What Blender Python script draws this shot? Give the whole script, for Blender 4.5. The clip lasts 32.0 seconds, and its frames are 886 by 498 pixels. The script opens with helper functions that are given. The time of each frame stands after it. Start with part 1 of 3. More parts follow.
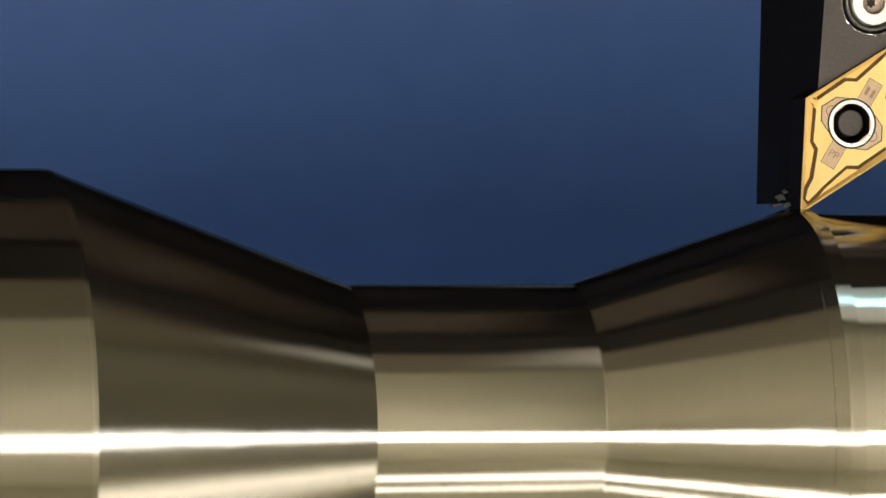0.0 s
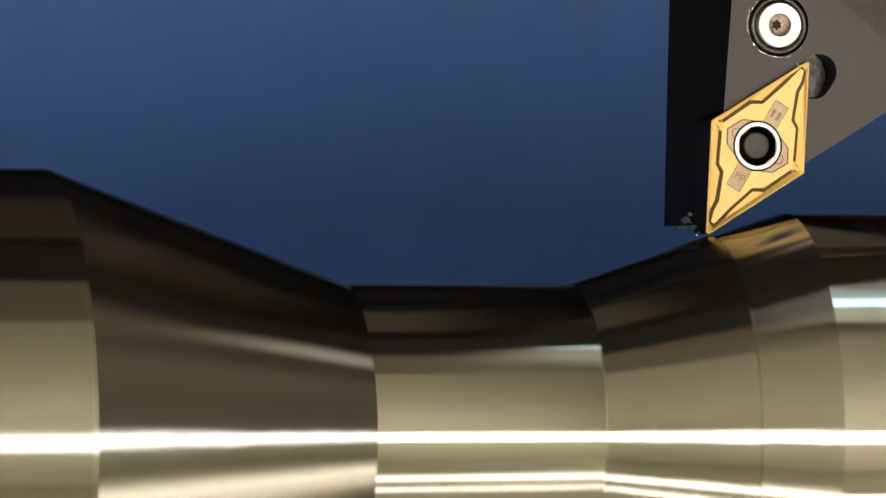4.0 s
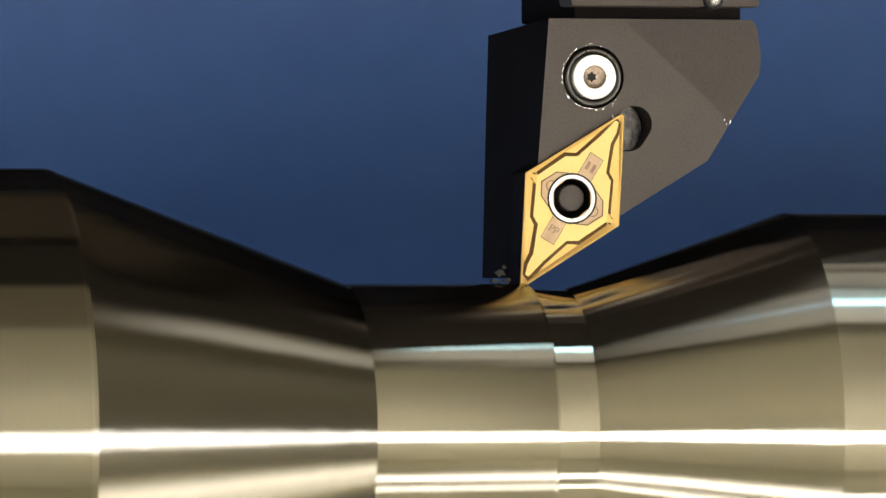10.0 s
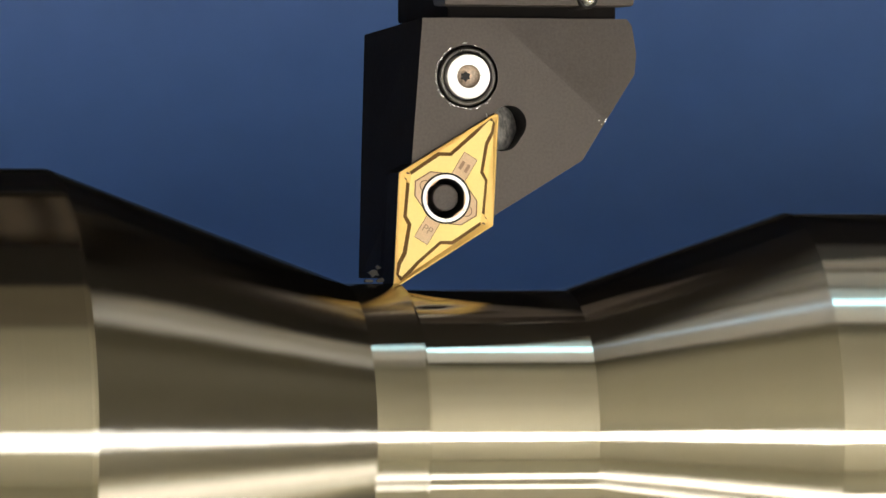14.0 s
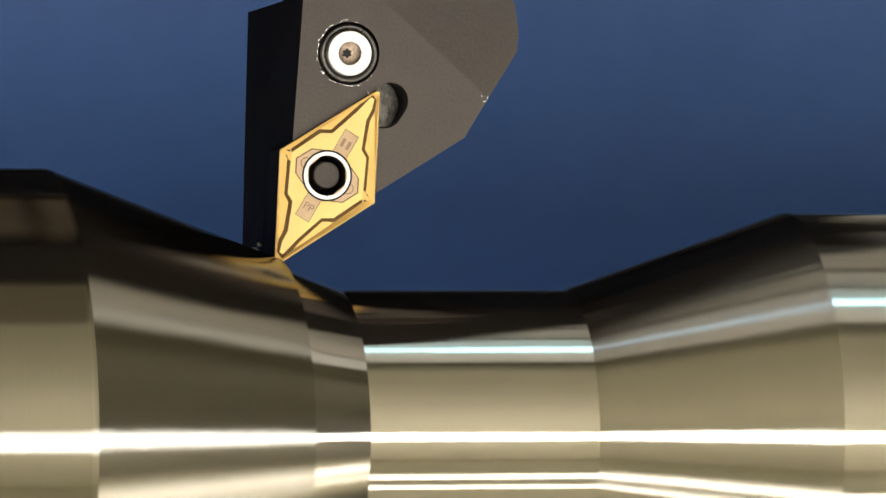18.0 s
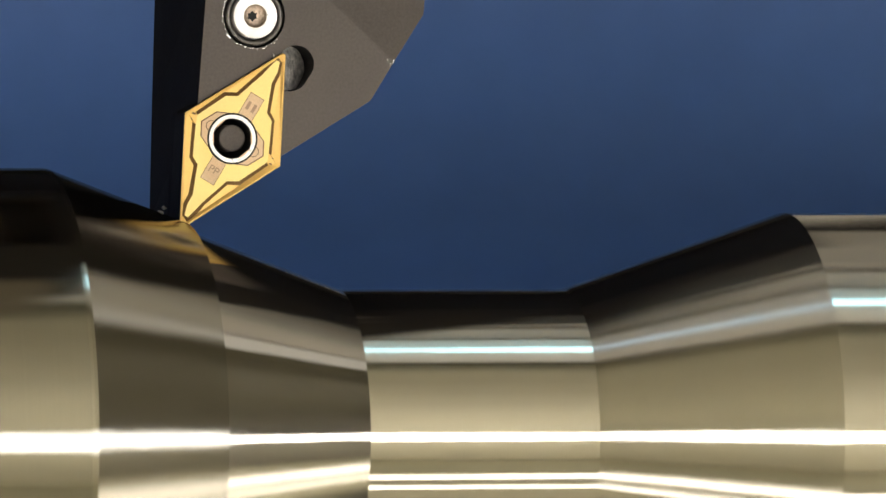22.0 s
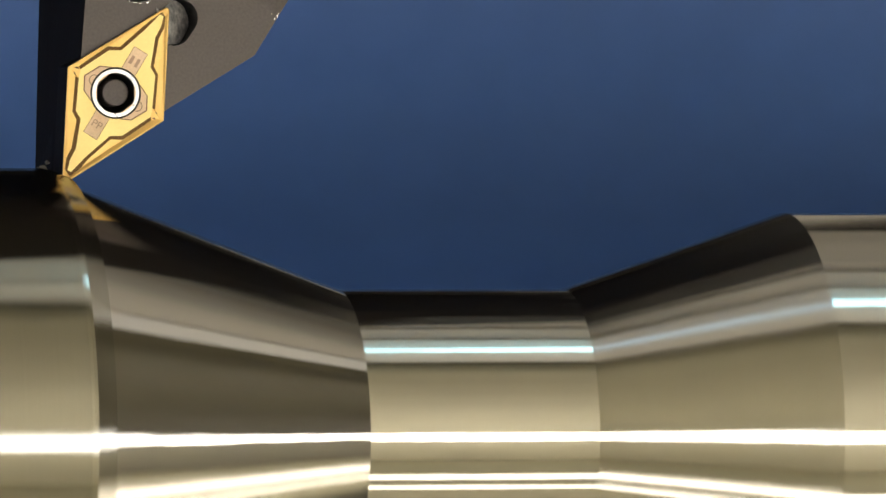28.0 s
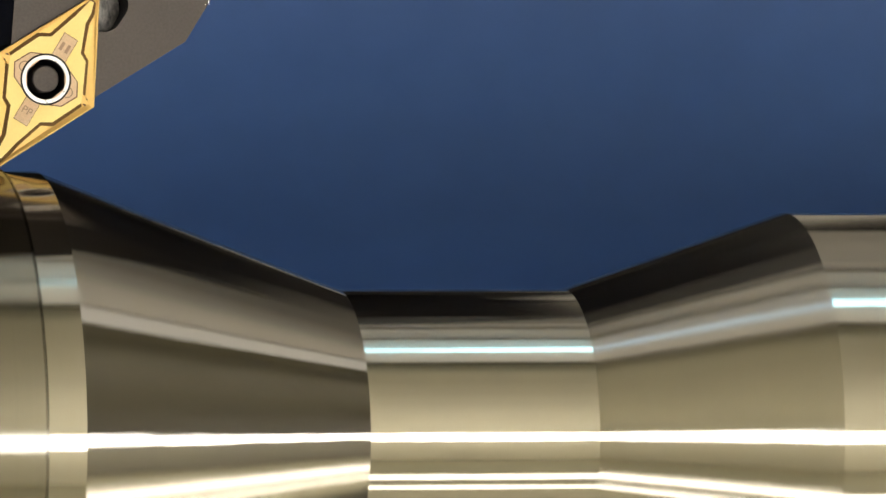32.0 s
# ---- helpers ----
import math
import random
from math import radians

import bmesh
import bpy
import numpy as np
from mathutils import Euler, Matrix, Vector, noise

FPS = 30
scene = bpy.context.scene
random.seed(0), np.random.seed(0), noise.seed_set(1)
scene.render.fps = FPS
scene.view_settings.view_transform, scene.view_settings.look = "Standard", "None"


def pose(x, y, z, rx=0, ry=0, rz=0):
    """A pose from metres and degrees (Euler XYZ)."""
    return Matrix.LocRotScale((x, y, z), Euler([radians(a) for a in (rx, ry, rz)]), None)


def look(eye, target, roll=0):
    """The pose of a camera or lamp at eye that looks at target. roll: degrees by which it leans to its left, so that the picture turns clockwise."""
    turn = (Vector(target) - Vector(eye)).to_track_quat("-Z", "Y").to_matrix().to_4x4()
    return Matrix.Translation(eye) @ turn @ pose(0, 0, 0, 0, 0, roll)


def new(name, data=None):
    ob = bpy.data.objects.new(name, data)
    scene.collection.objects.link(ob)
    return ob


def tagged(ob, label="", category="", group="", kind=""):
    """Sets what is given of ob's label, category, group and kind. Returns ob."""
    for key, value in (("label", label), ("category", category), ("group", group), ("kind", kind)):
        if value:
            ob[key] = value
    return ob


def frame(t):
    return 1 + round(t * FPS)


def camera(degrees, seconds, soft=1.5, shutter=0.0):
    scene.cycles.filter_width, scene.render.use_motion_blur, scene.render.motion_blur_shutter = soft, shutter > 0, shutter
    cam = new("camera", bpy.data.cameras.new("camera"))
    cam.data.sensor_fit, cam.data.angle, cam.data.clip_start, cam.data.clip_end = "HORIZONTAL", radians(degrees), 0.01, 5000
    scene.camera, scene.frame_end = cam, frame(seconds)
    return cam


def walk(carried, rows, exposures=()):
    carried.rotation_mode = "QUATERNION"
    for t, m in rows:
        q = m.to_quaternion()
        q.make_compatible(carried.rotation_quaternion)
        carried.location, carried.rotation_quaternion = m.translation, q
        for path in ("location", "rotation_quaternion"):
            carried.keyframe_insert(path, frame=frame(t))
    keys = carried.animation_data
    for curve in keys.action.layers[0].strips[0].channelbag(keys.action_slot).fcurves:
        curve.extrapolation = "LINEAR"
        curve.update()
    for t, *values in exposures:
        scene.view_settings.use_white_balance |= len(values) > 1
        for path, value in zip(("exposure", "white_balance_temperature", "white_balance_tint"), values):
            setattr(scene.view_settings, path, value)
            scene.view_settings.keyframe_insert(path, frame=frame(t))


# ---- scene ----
# One millimetre, and the height of the lathe's axis above the floor.
MM = 0.001
AXIS = 1.2
TURN = radians(14.15)
REACH = 1.3131

cam = camera(5.3, 32.0)
eye = Vector((-REACH * math.sin(TURN), -REACH * math.cos(TURN), AXIS + 25.2 * MM))
ahead = Vector((math.sin(TURN), math.cos(TURN), 0))
standing = look(eye, eye + ahead)
walk(cam, [(0.0, standing), (32.0, standing)], exposures=[(0.0, -0.04), (6.0, 0.02), (9.0, 0.09), (14.0, 0.09), (20.0, 0.06), (32.0, 0.07)])

# ---- world ----
world = bpy.data.worlds.new("world")
scene.world = world
world.use_nodes = True
world.node_tree.nodes["Background"].inputs[0].default_value = (0.02, 0.02, 0.022, 1)
world.node_tree.nodes["Background"].inputs[1].default_value = 0.3

LAMP_FRONT = 8.2
LAMP_LOW = 4.9
LAMP_TOP = 5.0


# ---- materials ----
def material(name):
    m = bpy.data.materials.new(name)
    m.use_nodes = True
    return m, m.node_tree.nodes, m.node_tree.links, m.node_tree.nodes["Principled BSDF"]


def surface(name, colour, rough=0.5, metal=0.0, grain=400.0, mottle=12.0, vary=0.15, bump=0.1, spread=0.1, sheen=0.5):
    """A surface with variation at two scales: fine grain and broad mottling."""
    m, nodes, links, bsdf = material(name)
    bsdf.inputs["Metallic"].default_value, bsdf.inputs["Specular IOR Level"].default_value = metal, sheen
    place = nodes.new("ShaderNodeTexCoord")
    fine, broad = nodes.new("ShaderNodeTexNoise"), nodes.new("ShaderNodeTexNoise")
    fine.inputs["Scale"].default_value, broad.inputs["Scale"].default_value = grain, mottle
    fine.inputs["Detail"].default_value, broad.inputs["Detail"].default_value = 6.0, 4.0
    both = nodes.new("ShaderNodeMath")
    both.operation = "ADD"
    for tex, slot in ((fine, 0), (broad, 1)):
        links.new(place.outputs["Object"], tex.inputs["Vector"])
        links.new(tex.outputs["Fac"], both.inputs[slot])
    ramp = nodes.new("ShaderNodeMapRange")
    ramp.inputs["From Min"].default_value, ramp.inputs["From Max"].default_value = 0.6, 1.4
    ramp.inputs["To Min"].default_value, ramp.inputs["To Max"].default_value = 1.0 - vary, 1.0 + vary
    links.new(both.outputs[0], ramp.inputs["Value"])
    tint = nodes.new("ShaderNodeVectorMath")
    tint.operation = "SCALE"
    tint.inputs[0].default_value = colour
    links.new(ramp.outputs[0], tint.inputs["Scale"])
    links.new(tint.outputs[0], bsdf.inputs["Base Color"])
    gloss = nodes.new("ShaderNodeMapRange")
    gloss.inputs["From Min"].default_value, gloss.inputs["From Max"].default_value = 0.6, 1.4
    gloss.inputs["To Min"].default_value, gloss.inputs["To Max"].default_value = max(rough - spread, 0.02), rough + spread
    links.new(both.outputs[0], gloss.inputs["Value"])
    links.new(gloss.outputs[0], bsdf.inputs["Roughness"])
    if bump:
        relief = nodes.new("ShaderNodeBump")
        relief.inputs["Strength"].default_value, relief.inputs["Distance"].default_value = bump, 0.0002
        links.new(fine.outputs["Fac"], relief.inputs["Height"])
        links.new(relief.outputs["Normal"], bsdf.inputs["Normal"])
    return m


def turned(name, colour, rough, groove, vary, drawn=-0.64, streak=0.05):
    """Turned steel: fine rings round the axis spread the reflections along it and keep them sharp across it."""
    m, nodes, links, old = material(name)
    nodes.remove(old)
    bsdf = nodes.new("ShaderNodeBsdfAnisotropic")
    bsdf.distribution = "BECKMANN"
    bsdf.inputs["Anisotropy"].default_value = drawn
    links.new(bsdf.outputs[0], nodes["Material Output"].inputs["Surface"])
    along = nodes.new("ShaderNodeCombineXYZ")
    along.inputs[0].default_value = 1.0
    links.new(along.outputs[0], bsdf.inputs["Tangent"])
    place, split = nodes.new("ShaderNodeTexCoord"), nodes.new("ShaderNodeSeparateXYZ")
    links.new(place.outputs["Object"], split.inputs[0])
    fine, broad = nodes.new("ShaderNodeTexNoise"), nodes.new("ShaderNodeTexNoise")
    for tex, scale in ((fine, groove), (broad, 160.0)):
        tex.noise_dimensions = "1D"
        tex.inputs["Scale"].default_value = scale
        tex.inputs["Detail"].default_value = 4.0
        links.new(split.outputs[0], tex.inputs["W"])
    both = nodes.new("ShaderNodeMath")
    both.operation = "ADD"
    links.new(fine.outputs["Fac"], both.inputs[0])
    links.new(broad.outputs["Fac"], both.inputs[1])
    gloss = nodes.new("ShaderNodeMapRange")
    gloss.inputs["From Min"].default_value, gloss.inputs["From Max"].default_value = 0.6, 1.4
    gloss.inputs["To Min"].default_value, gloss.inputs["To Max"].default_value = rough * (1 - vary), rough * (1 + vary)
    links.new(both.outputs[0], gloss.inputs["Value"])
    links.new(gloss.outputs[0], bsdf.inputs["Roughness"])
    shade = nodes.new("ShaderNodeMapRange")
    shade.inputs["From Min"].default_value, shade.inputs["From Max"].default_value = 0.6, 1.4
    shade.inputs["To Min"].default_value, shade.inputs["To Max"].default_value = 0.975, 1.02
    links.new(both.outputs[0], shade.inputs["Value"])
    tint = nodes.new("ShaderNodeVectorMath")
    tint.operation = "SCALE"
    tint.inputs[0].default_value = colour
    links.new(shade.outputs[0], tint.inputs["Scale"])
    links.new(tint.outputs[0], bsdf.inputs["Color"])
    # slight flats along the length, left by chatter, break up the reflections
    squeeze = nodes.new("ShaderNodeMapping")
    squeeze.inputs["Scale"].default_value = (0.035, 1.0, 1.0)
    links.new(place.outputs["Object"], squeeze.inputs[0])
    chatter = nodes.new("ShaderNodeTexNoise")
    chatter.inputs["Scale"].default_value, chatter.inputs["Detail"].default_value = 420.0, 3.0
    links.new(squeeze.outputs[0], chatter.inputs["Vector"])
    relief = nodes.new("ShaderNodeBump")
    relief.inputs["Strength"].default_value, relief.inputs["Distance"].default_value = 1.0, streak * MM
    links.new(chatter.outputs["Fac"], relief.inputs["Height"])
    links.new(relief.outputs["Normal"], bsdf.inputs["Normal"])
    return m


def glowing(name, colour, strength):
    m, nodes, links, bsdf = material(name)
    bsdf.inputs["Base Color"].default_value = (0.8, 0.8, 0.8, 1)
    bsdf.inputs["Emission Color"].default_value = (*colour, 1)
    bsdf.inputs["Emission Strength"].default_value = strength
    return m


STEEL = turned("finished_steel", (0.667, 0.63, 0.566), 0.16, 5200.0, 0.05, -0.60, 0.010)
STEEL_TAPER = turned("fine_fed_steel", (0.667, 0.63, 0.566), 0.21, 5200.0, 0.05, -0.70, 0.010)
STEEL_UNCUT = turned("rough_turned_steel", (0.606, 0.57, 0.504), 0.185, 3300.0, 0.05, -0.56, 0.013)
STEEL_LONG = turned("dark_turned_steel", (0.51, 0.48, 0.418), 0.215, 3300.0, 0.05, -0.50, 0.012)
STEEL_NECK = turned("dull_turned_steel", (0.606, 0.57, 0.504), 0.21, 3300.0, 0.05, -0.62, 0.012)
STEEL_ROUGH = turned("coarse_turned_steel", (0.457, 0.43, 0.376), 0.16, 2200.0, 0.0, -0.3, 0.012)
GOLD = surface("gold_coating", (0.95, 0.61, 0.19), 0.38, 0.5, 3000.0, 250.0, 0.06, 0.15, 0.06)
GOLD_PLATEAU = surface("polished_gold_coating", (0.98, 0.74, 0.28), 0.42, 0.5, 3000.0, 250.0, 0.05, 0.1, 0.06)
GOLD_SHADE = surface("shaded_gold_coating", (0.19, 0.10, 0.03), 0.8, 0.0, 3000.0, 250.0, 0.1, 0.2)
PINK = surface("bare_carbide", (0.80, 0.57, 0.36), 0.5, 0.4, 5000.0, 300.0, 0.15, 0.2)
STAMP = surface("faint_stamped_mark", (0.50, 0.31, 0.20), 0.6, 0.2, 5000.0, 300.0, 0.2, 0.0)
INK = surface("stamped_mark", (0.25, 0.13, 0.08), 0.6, 0.2, 5000.0, 300.0, 0.1, 0.0)
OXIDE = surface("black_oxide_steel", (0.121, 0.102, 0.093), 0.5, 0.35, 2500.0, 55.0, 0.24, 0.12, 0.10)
# The holder's oxide steel again, darkened where its sides lie in shade.
OXIDE_SHADED = surface("shaded_oxide_steel", (0.014, 0.0115, 0.011), 0.8, 0.0, 2500.0, 90.0, 0.2, 0.2, sheen=0.12)
# Black stands in for shade inside recesses; two dark rings share it.
BLACK = surface("recess_shade_and_ring_black", (0.012, 0.011, 0.011), 0.5, 0.2, 3000.0, 200.0, 0.2, 0.1)
# Near-white colour stands in for the glint on the screw and hole rim.
GLINT_METAL = surface("glint_white_metal", (1.0, 0.98, 0.95), 0.32, 0.45, 3000.0, 200.0, 0.04, 0.0)
POCKET = surface("scuffed_drilled_steel", (0.66, 0.63, 0.60), 0.36, 0.6, 1500.0, 700.0, 0.7, 0.9)
COLLAR = surface("dark_polished_steel", (0.16, 0.15, 0.14), 0.3, 0.9, 3000.0, 200.0, 0.2, 0.05)
CHROME = surface("bright_screw_steel", (0.9, 0.88, 0.86), 0.24, 0.85, 3000.0, 200.0, 0.05, 0.015)
SWARF = surface("dull_steel_chip", (0.050, 0.044, 0.038), 0.6, 0.1, 3000.0, 400.0, 0.3, 0.1)
BRONZE = surface("worn_screw_socket", (0.60, 0.47, 0.37), 0.4, 0.6, 3000.0, 700.0, 0.5, 0.5)
BLUE = surface("blue_enamel", (0.083, 0.181, 0.475), 0.5, 0.0, 90.0, 14.0, 0.09, 0.02)
BEIGE = surface("beige_enamel", (0.52, 0.48, 0.345), 0.55, 0.0, 220.0, 4.0, 0.1, 0.05)
BEIGE_DARKENED = surface("darkened_beige_enamel", (0.40, 0.365, 0.245), 0.55, 0.0, 220.0, 4.0, 0.1, 0.05)
GREY = surface("grey_enamel", (0.84, 0.80, 0.73), 0.55, 0.0, 220.0, 4.0, 0.1, 0.05)
OLIVE = surface("olive_brown_enamel", (0.115, 0.101, 0.058), 0.55, 0.0, 220.0, 4.0, 0.1, 0.05)
BROWN = surface("brown_oiled_steel", (0.52, 0.425, 0.325), 0.55, 0.0, 300.0, 20.0, 0.2, 0.1)
FLANK_SHADE = surface("shade_dark_flank", (0.012, 0.009, 0.008), 0.7, 0.0, 3000.0, 200.0, 0.2, 0.1, sheen=0.12)
FLOOR_PALE = surface("lightened_floor_paint", (0.50, 0.465, 0.31), 0.6, 0.0, 220.0, 4.0, 0.12, 0.05)
FLOOR = surface("olive_floor_paint", (0.27, 0.25, 0.165), 0.6, 0.0, 220.0, 4.0, 0.12, 0.05)
PALE = surface("falloff_mid_grey", (0.52, 0.495, 0.45), 0.6, 0.0, 220.0, 4.0, 0.1, 0.05)
DIM = surface("dull_grey_enamel", (0.30, 0.285, 0.26), 0.6, 0.0, 220.0, 4.0, 0.1, 0.05)
TAN = surface("tan_oiled_steel", (0.31, 0.27, 0.195), 0.55, 0.0, 300.0, 20.0, 0.2, 0.1)
DRAB = surface("darkened_plate_steel", (0.14, 0.114, 0.088), 0.55, 0.0, 300.0, 20.0, 0.2, 0.1)
UMBER = surface("umber_oiled_steel", (0.065, 0.048, 0.036), 0.55, 0.0, 300.0, 20.0, 0.2, 0.1)
TURRET = surface("dark_turret_steel", (0.030, 0.024, 0.020), 0.6, 0.0, 220.0, 5.0, 0.15, 0.05)
DARK = surface("dark_machine_paint", (0.021, 0.0175, 0.017), 0.7, 0.0, 220.0, 5.0, 0.15, 0.05)
GLOW_FRONT = glowing("white_tube_glow", (1.0, 0.975, 0.95), LAMP_FRONT)
GLOW_LOW = glowing("warm_tube_glow", (1.0, 0.93, 0.82), LAMP_LOW)
GLOW_FILL = glowing("fill_lamp_glow", (0.95, 0.98, 1.0), 9.0)
GLOW_PANEL = glowing("pale_panel_glow", (1.0, 0.95, 0.86), 0.13)
GLOW_DIM = glowing("dim_cool_tube_glow", (0.5, 0.75, 1.0), 1.3)
GLOW_TOP = glowing("cool_tube_glow", (0.44, 0.82, 1.0), LAMP_TOP)


# ---- building helpers ----
def part(name, bm, mat, parent=None, label="", smooth=False):
    mesh = bpy.data.meshes.new(name)
    bm.normal_update()
    bm.to_mesh(mesh)
    bm.free()
    mesh.materials.append(mat)
    if smooth:
        for p in mesh.polygons:
            p.use_smooth = True
    ob = new(name, mesh)
    if parent is not None:
        ob.parent = parent
    if label:
        tagged(ob, label)
    return ob


def box(bm, x0, x1, y0, y1, z0, z1):
    bmesh.ops.create_cube(bm, size=1.0, matrix=Matrix.LocRotScale(
        ((x0 + x1) / 2, (y0 + y1) / 2, (z0 + z1) / 2), None, (x1 - x0, y1 - y0, z1 - z0)))
    return bm


def slab(name, x0, x1, y0, y1, z0, z1, mat, label, category):
    return tagged(part(name, box(bmesh.new(), x0, x1, y0, y1, z0, z1), mat), label, category, kind="structure")


def bevelled(bm, width, segments=2):
    bmesh.ops.bevel(bm, geom=list(bm.edges), offset=width, segments=segments, affect="EDGES", profile=0.6)
    return bm


def prism(bm, points, y0, y1):
    """Points (x, z) in millimetres, extruded from y0 to y1."""
    near = [bm.verts.new((x * MM, y0 * MM, z * MM)) for x, z in points]
    far = [bm.verts.new((x * MM, y1 * MM, z * MM)) for x, z in points]
    n = len(points)
    bm.faces.new(near), bm.faces.new(far[::-1])
    for i in range(n):
        j = (i + 1) % n
        bm.faces.new((near[j], near[i], far[i], far[j]))
    bmesh.ops.recalc_face_normals(bm, faces=list(bm.faces))
    return bm


def strips(bm, profile, steps=160, start=0.0, sweep=2 * math.pi):
    """Turns each piece of a profile, ((x, r), (x, r)) in millimetres, about the x axis as a strip of its own."""
    closed = abs(sweep - 2 * math.pi) < 1e-6
    count = steps if closed else steps + 1
    for (xa, ra), (xb, rb) in profile:
        rows = []
        for x, r in ((xa, ra), (xb, rb)):
            rows.append([bm.verts.new((x * MM, -r * MM * math.cos(start + sweep * i / steps),
                                       r * MM * math.sin(start + sweep * i / steps))) for i in range(count)])
        for i in range(steps):
            j = (i + 1) % count
            bm.faces.new((rows[0][i], rows[1][i], rows[1][j], rows[0][j]))
    return bm


def welded(bm):
    """Joins the strips of a profile and keeps its corners sharp."""
    bmesh.ops.remove_doubles(bm, verts=list(bm.verts), dist=1e-7)
    bm.normal_update()
    for e in bm.edges:
        e.smooth = len(e.link_faces) == 2 and e.link_faces[0].normal.dot(e.link_faces[1].normal) > 0.8
    return bm


def ring(x0, r0, x1, r1, inner, steps=160, start=0.0, sweep=2 * math.pi):
    """A closed ring of stock from x0 to x1 with its outer radii."""
    bm = strips(bmesh.new(), [((x0, r0), (x1, r1)), ((x1, r1), (x1, inner)), ((x1, inner), (x0, inner)), ((x0, inner), (x0, r0))],
                steps, start, sweep)
    return welded(bm)


def lathe_y(cx, cz, outline, steps=48, cap=True):
    """Turns an outline of (radius, y) about an axis along y."""
    bm = bmesh.new()
    rows = [[bm.verts.new(((cx + r * math.cos(2 * math.pi * i / steps)) * MM, y * MM, (cz + r * math.sin(2 * math.pi * i / steps)) * MM))
             for i in range(steps)] for r, y in outline]
    for a, b in zip(rows, rows[1:]):
        for i in range(steps):
            j = (i + 1) % steps
            bm.faces.new((a[i], a[j], b[j], b[i]))
    if cap:
        bm.faces.new(rows[0]), bm.faces.new(rows[-1][::-1])
    bmesh.ops.recalc_face_normals(bm, faces=list(bm.faces))
    return bm


# ---- the machine's enclosure ----
slab("floor", -1.3, 1.1, -2.25, 0.75, 0.30, 0.36, FLOOR, "olive painted sheet-metal floor of the machine", "floor")
# Floor coloured lighter here to brighten what the long taper mirrors.
slab("floor_right", 1.103, 2.9, -2.25, 0.75, 0.30, 0.36, FLOOR_PALE, "olive sheet-metal floor beside the door, lightened for the long taper's reflection", "floor")
slab("ceiling", -1.3, 2.9, -0.552, 0.12, 2.05, 2.11, GREY, "light grey sheet-metal roof of the machine", "ceiling")
# The rear roof's darker grey stands in for light falling off.
slab("ceiling_rear", -1.3, 0.25, 0.123, 0.75, 2.05, 2.11, DIM, "roof over the tool slide, darker grey for light falling off", "ceiling")
curve = [(-0.557 - 1.69 * math.sin(radians(v)), 0.85 * math.cos(radians(v)) - 0.003) for v in range(0, 91, 5)]


def hood_sheet(name, left, right, mat, label):
    """The curved hood between two edges, each a function of the distance from the lathe's axis."""
    hood = bmesh.new()
    rows = [[hood.verts.new((side(math.hypot(y, z)), y, AXIS + z)) for y, z in curve] for side in (left, right)]
    for i in range(len(curve) - 1):
        hood.faces.new((rows[0][i], rows[1][i], rows[1][i + 1], rows[0][i + 1]))
    bmesh.ops.recalc_face_normals(hood, faces=list(hood.faces))
    bmesh.ops.solidify(hood, geom=list(hood.faces), thickness=-0.004)
    tagged(part(name, hood, mat, smooth=True), label, "ceiling", kind="structure")


# The hood's left is coloured darker to dim what the short taper mirrors.
hood_sheet("ceiling_hood_left", lambda d: -1.3, lambda d: -0.04 * d - 0.002, BEIGE_DARKENED, "beige curved hood over the spindle, darkened for the short taper's reflection")
hood_sheet("ceiling_hood", lambda d: -0.04 * d + 0.002, lambda d: 0.55 * d - 0.002, BEIGE, "beige enamelled curved hood over the door")
hood_sheet("ceiling_hood_end", lambda d: 0.55 * d + 0.002, lambda d: 2.9, OLIVE, "olive brown curved hood beside the door")
slab("wall_front", -1.3, 2.9, -2.31, -2.253, 0.30, 2.11, BEIGE, "beige enamelled front wall of the machine", "wall")
slab("wall_left", -1.36, -1.303, -2.25, 0.75, 0.30, 2.11, BEIGE, "beige enamelled side wall of the machine", "wall")
slab("wall_right", 2.903, 2.96, -2.25, 0.75, 0.30, 2.11, DIM, "dull grey enamelled side wall of the machine", "wall")
slab("wall_back", -1.3, 0.229, 0.753, 0.81, 0.30, 2.11, DARK, "dark painted back wall behind the tool slide", "wall")
# Unseen strip, coloured light to brighten the small cylinder's top.
slab("wall_back_middle", 0.232, 0.315, 0.753, 0.81, 0.30, 2.11, GREY, "strip of back wall beside the tool slide, lightened for the small cylinder's reflection", "wall")
slab("wall_back_right", 0.318, 2.9, 0.753, 0.81, 0.30, 2.11, DARK, "dark painted back wall", "wall")
# Roof strip lightened likewise for the small cylinder's reflection.
slab("ceiling_rear_middle", 0.253, 0.50, 0.123, 0.75, 2.05, 2.11, GREY, "roof beside the tool slide, lightened for the small cylinder's reflection", "ceiling")
# Darker grey again in place of falling light.
slab("ceiling_rear_right", 0.503, 2.9, 0.123, 0.75, 2.05, 2.11, DIM, "roof over the cross rail, darker grey for light falling off", "ceiling")
# the blue cover behind the workpiece: an upright sheet over a hollow trough
guard = bmesh.new()
# The hollow's curve is set so the blue darkens towards the bottom.
edge = [(0.36, -0.80)] + [(0.36 + 0.065 * math.sin(radians(v)), 0.077 - 0.065 * math.cos(radians(v))) for v in range(0, 91, 5)] + [(0.425, 0.16), (0.74, 0.16)]
rows = [[guard.verts.new((x, y, AXIS + z)) for y, z in edge] for x in (-1.3, 2.9)]
for i in range(len(edge) - 1):
    guard.faces.new((rows[0][i], rows[1][i], rows[1][i + 1], rows[0][i + 1]))
bmesh.ops.recalc_face_normals(guard, faces=list(guard.faces))
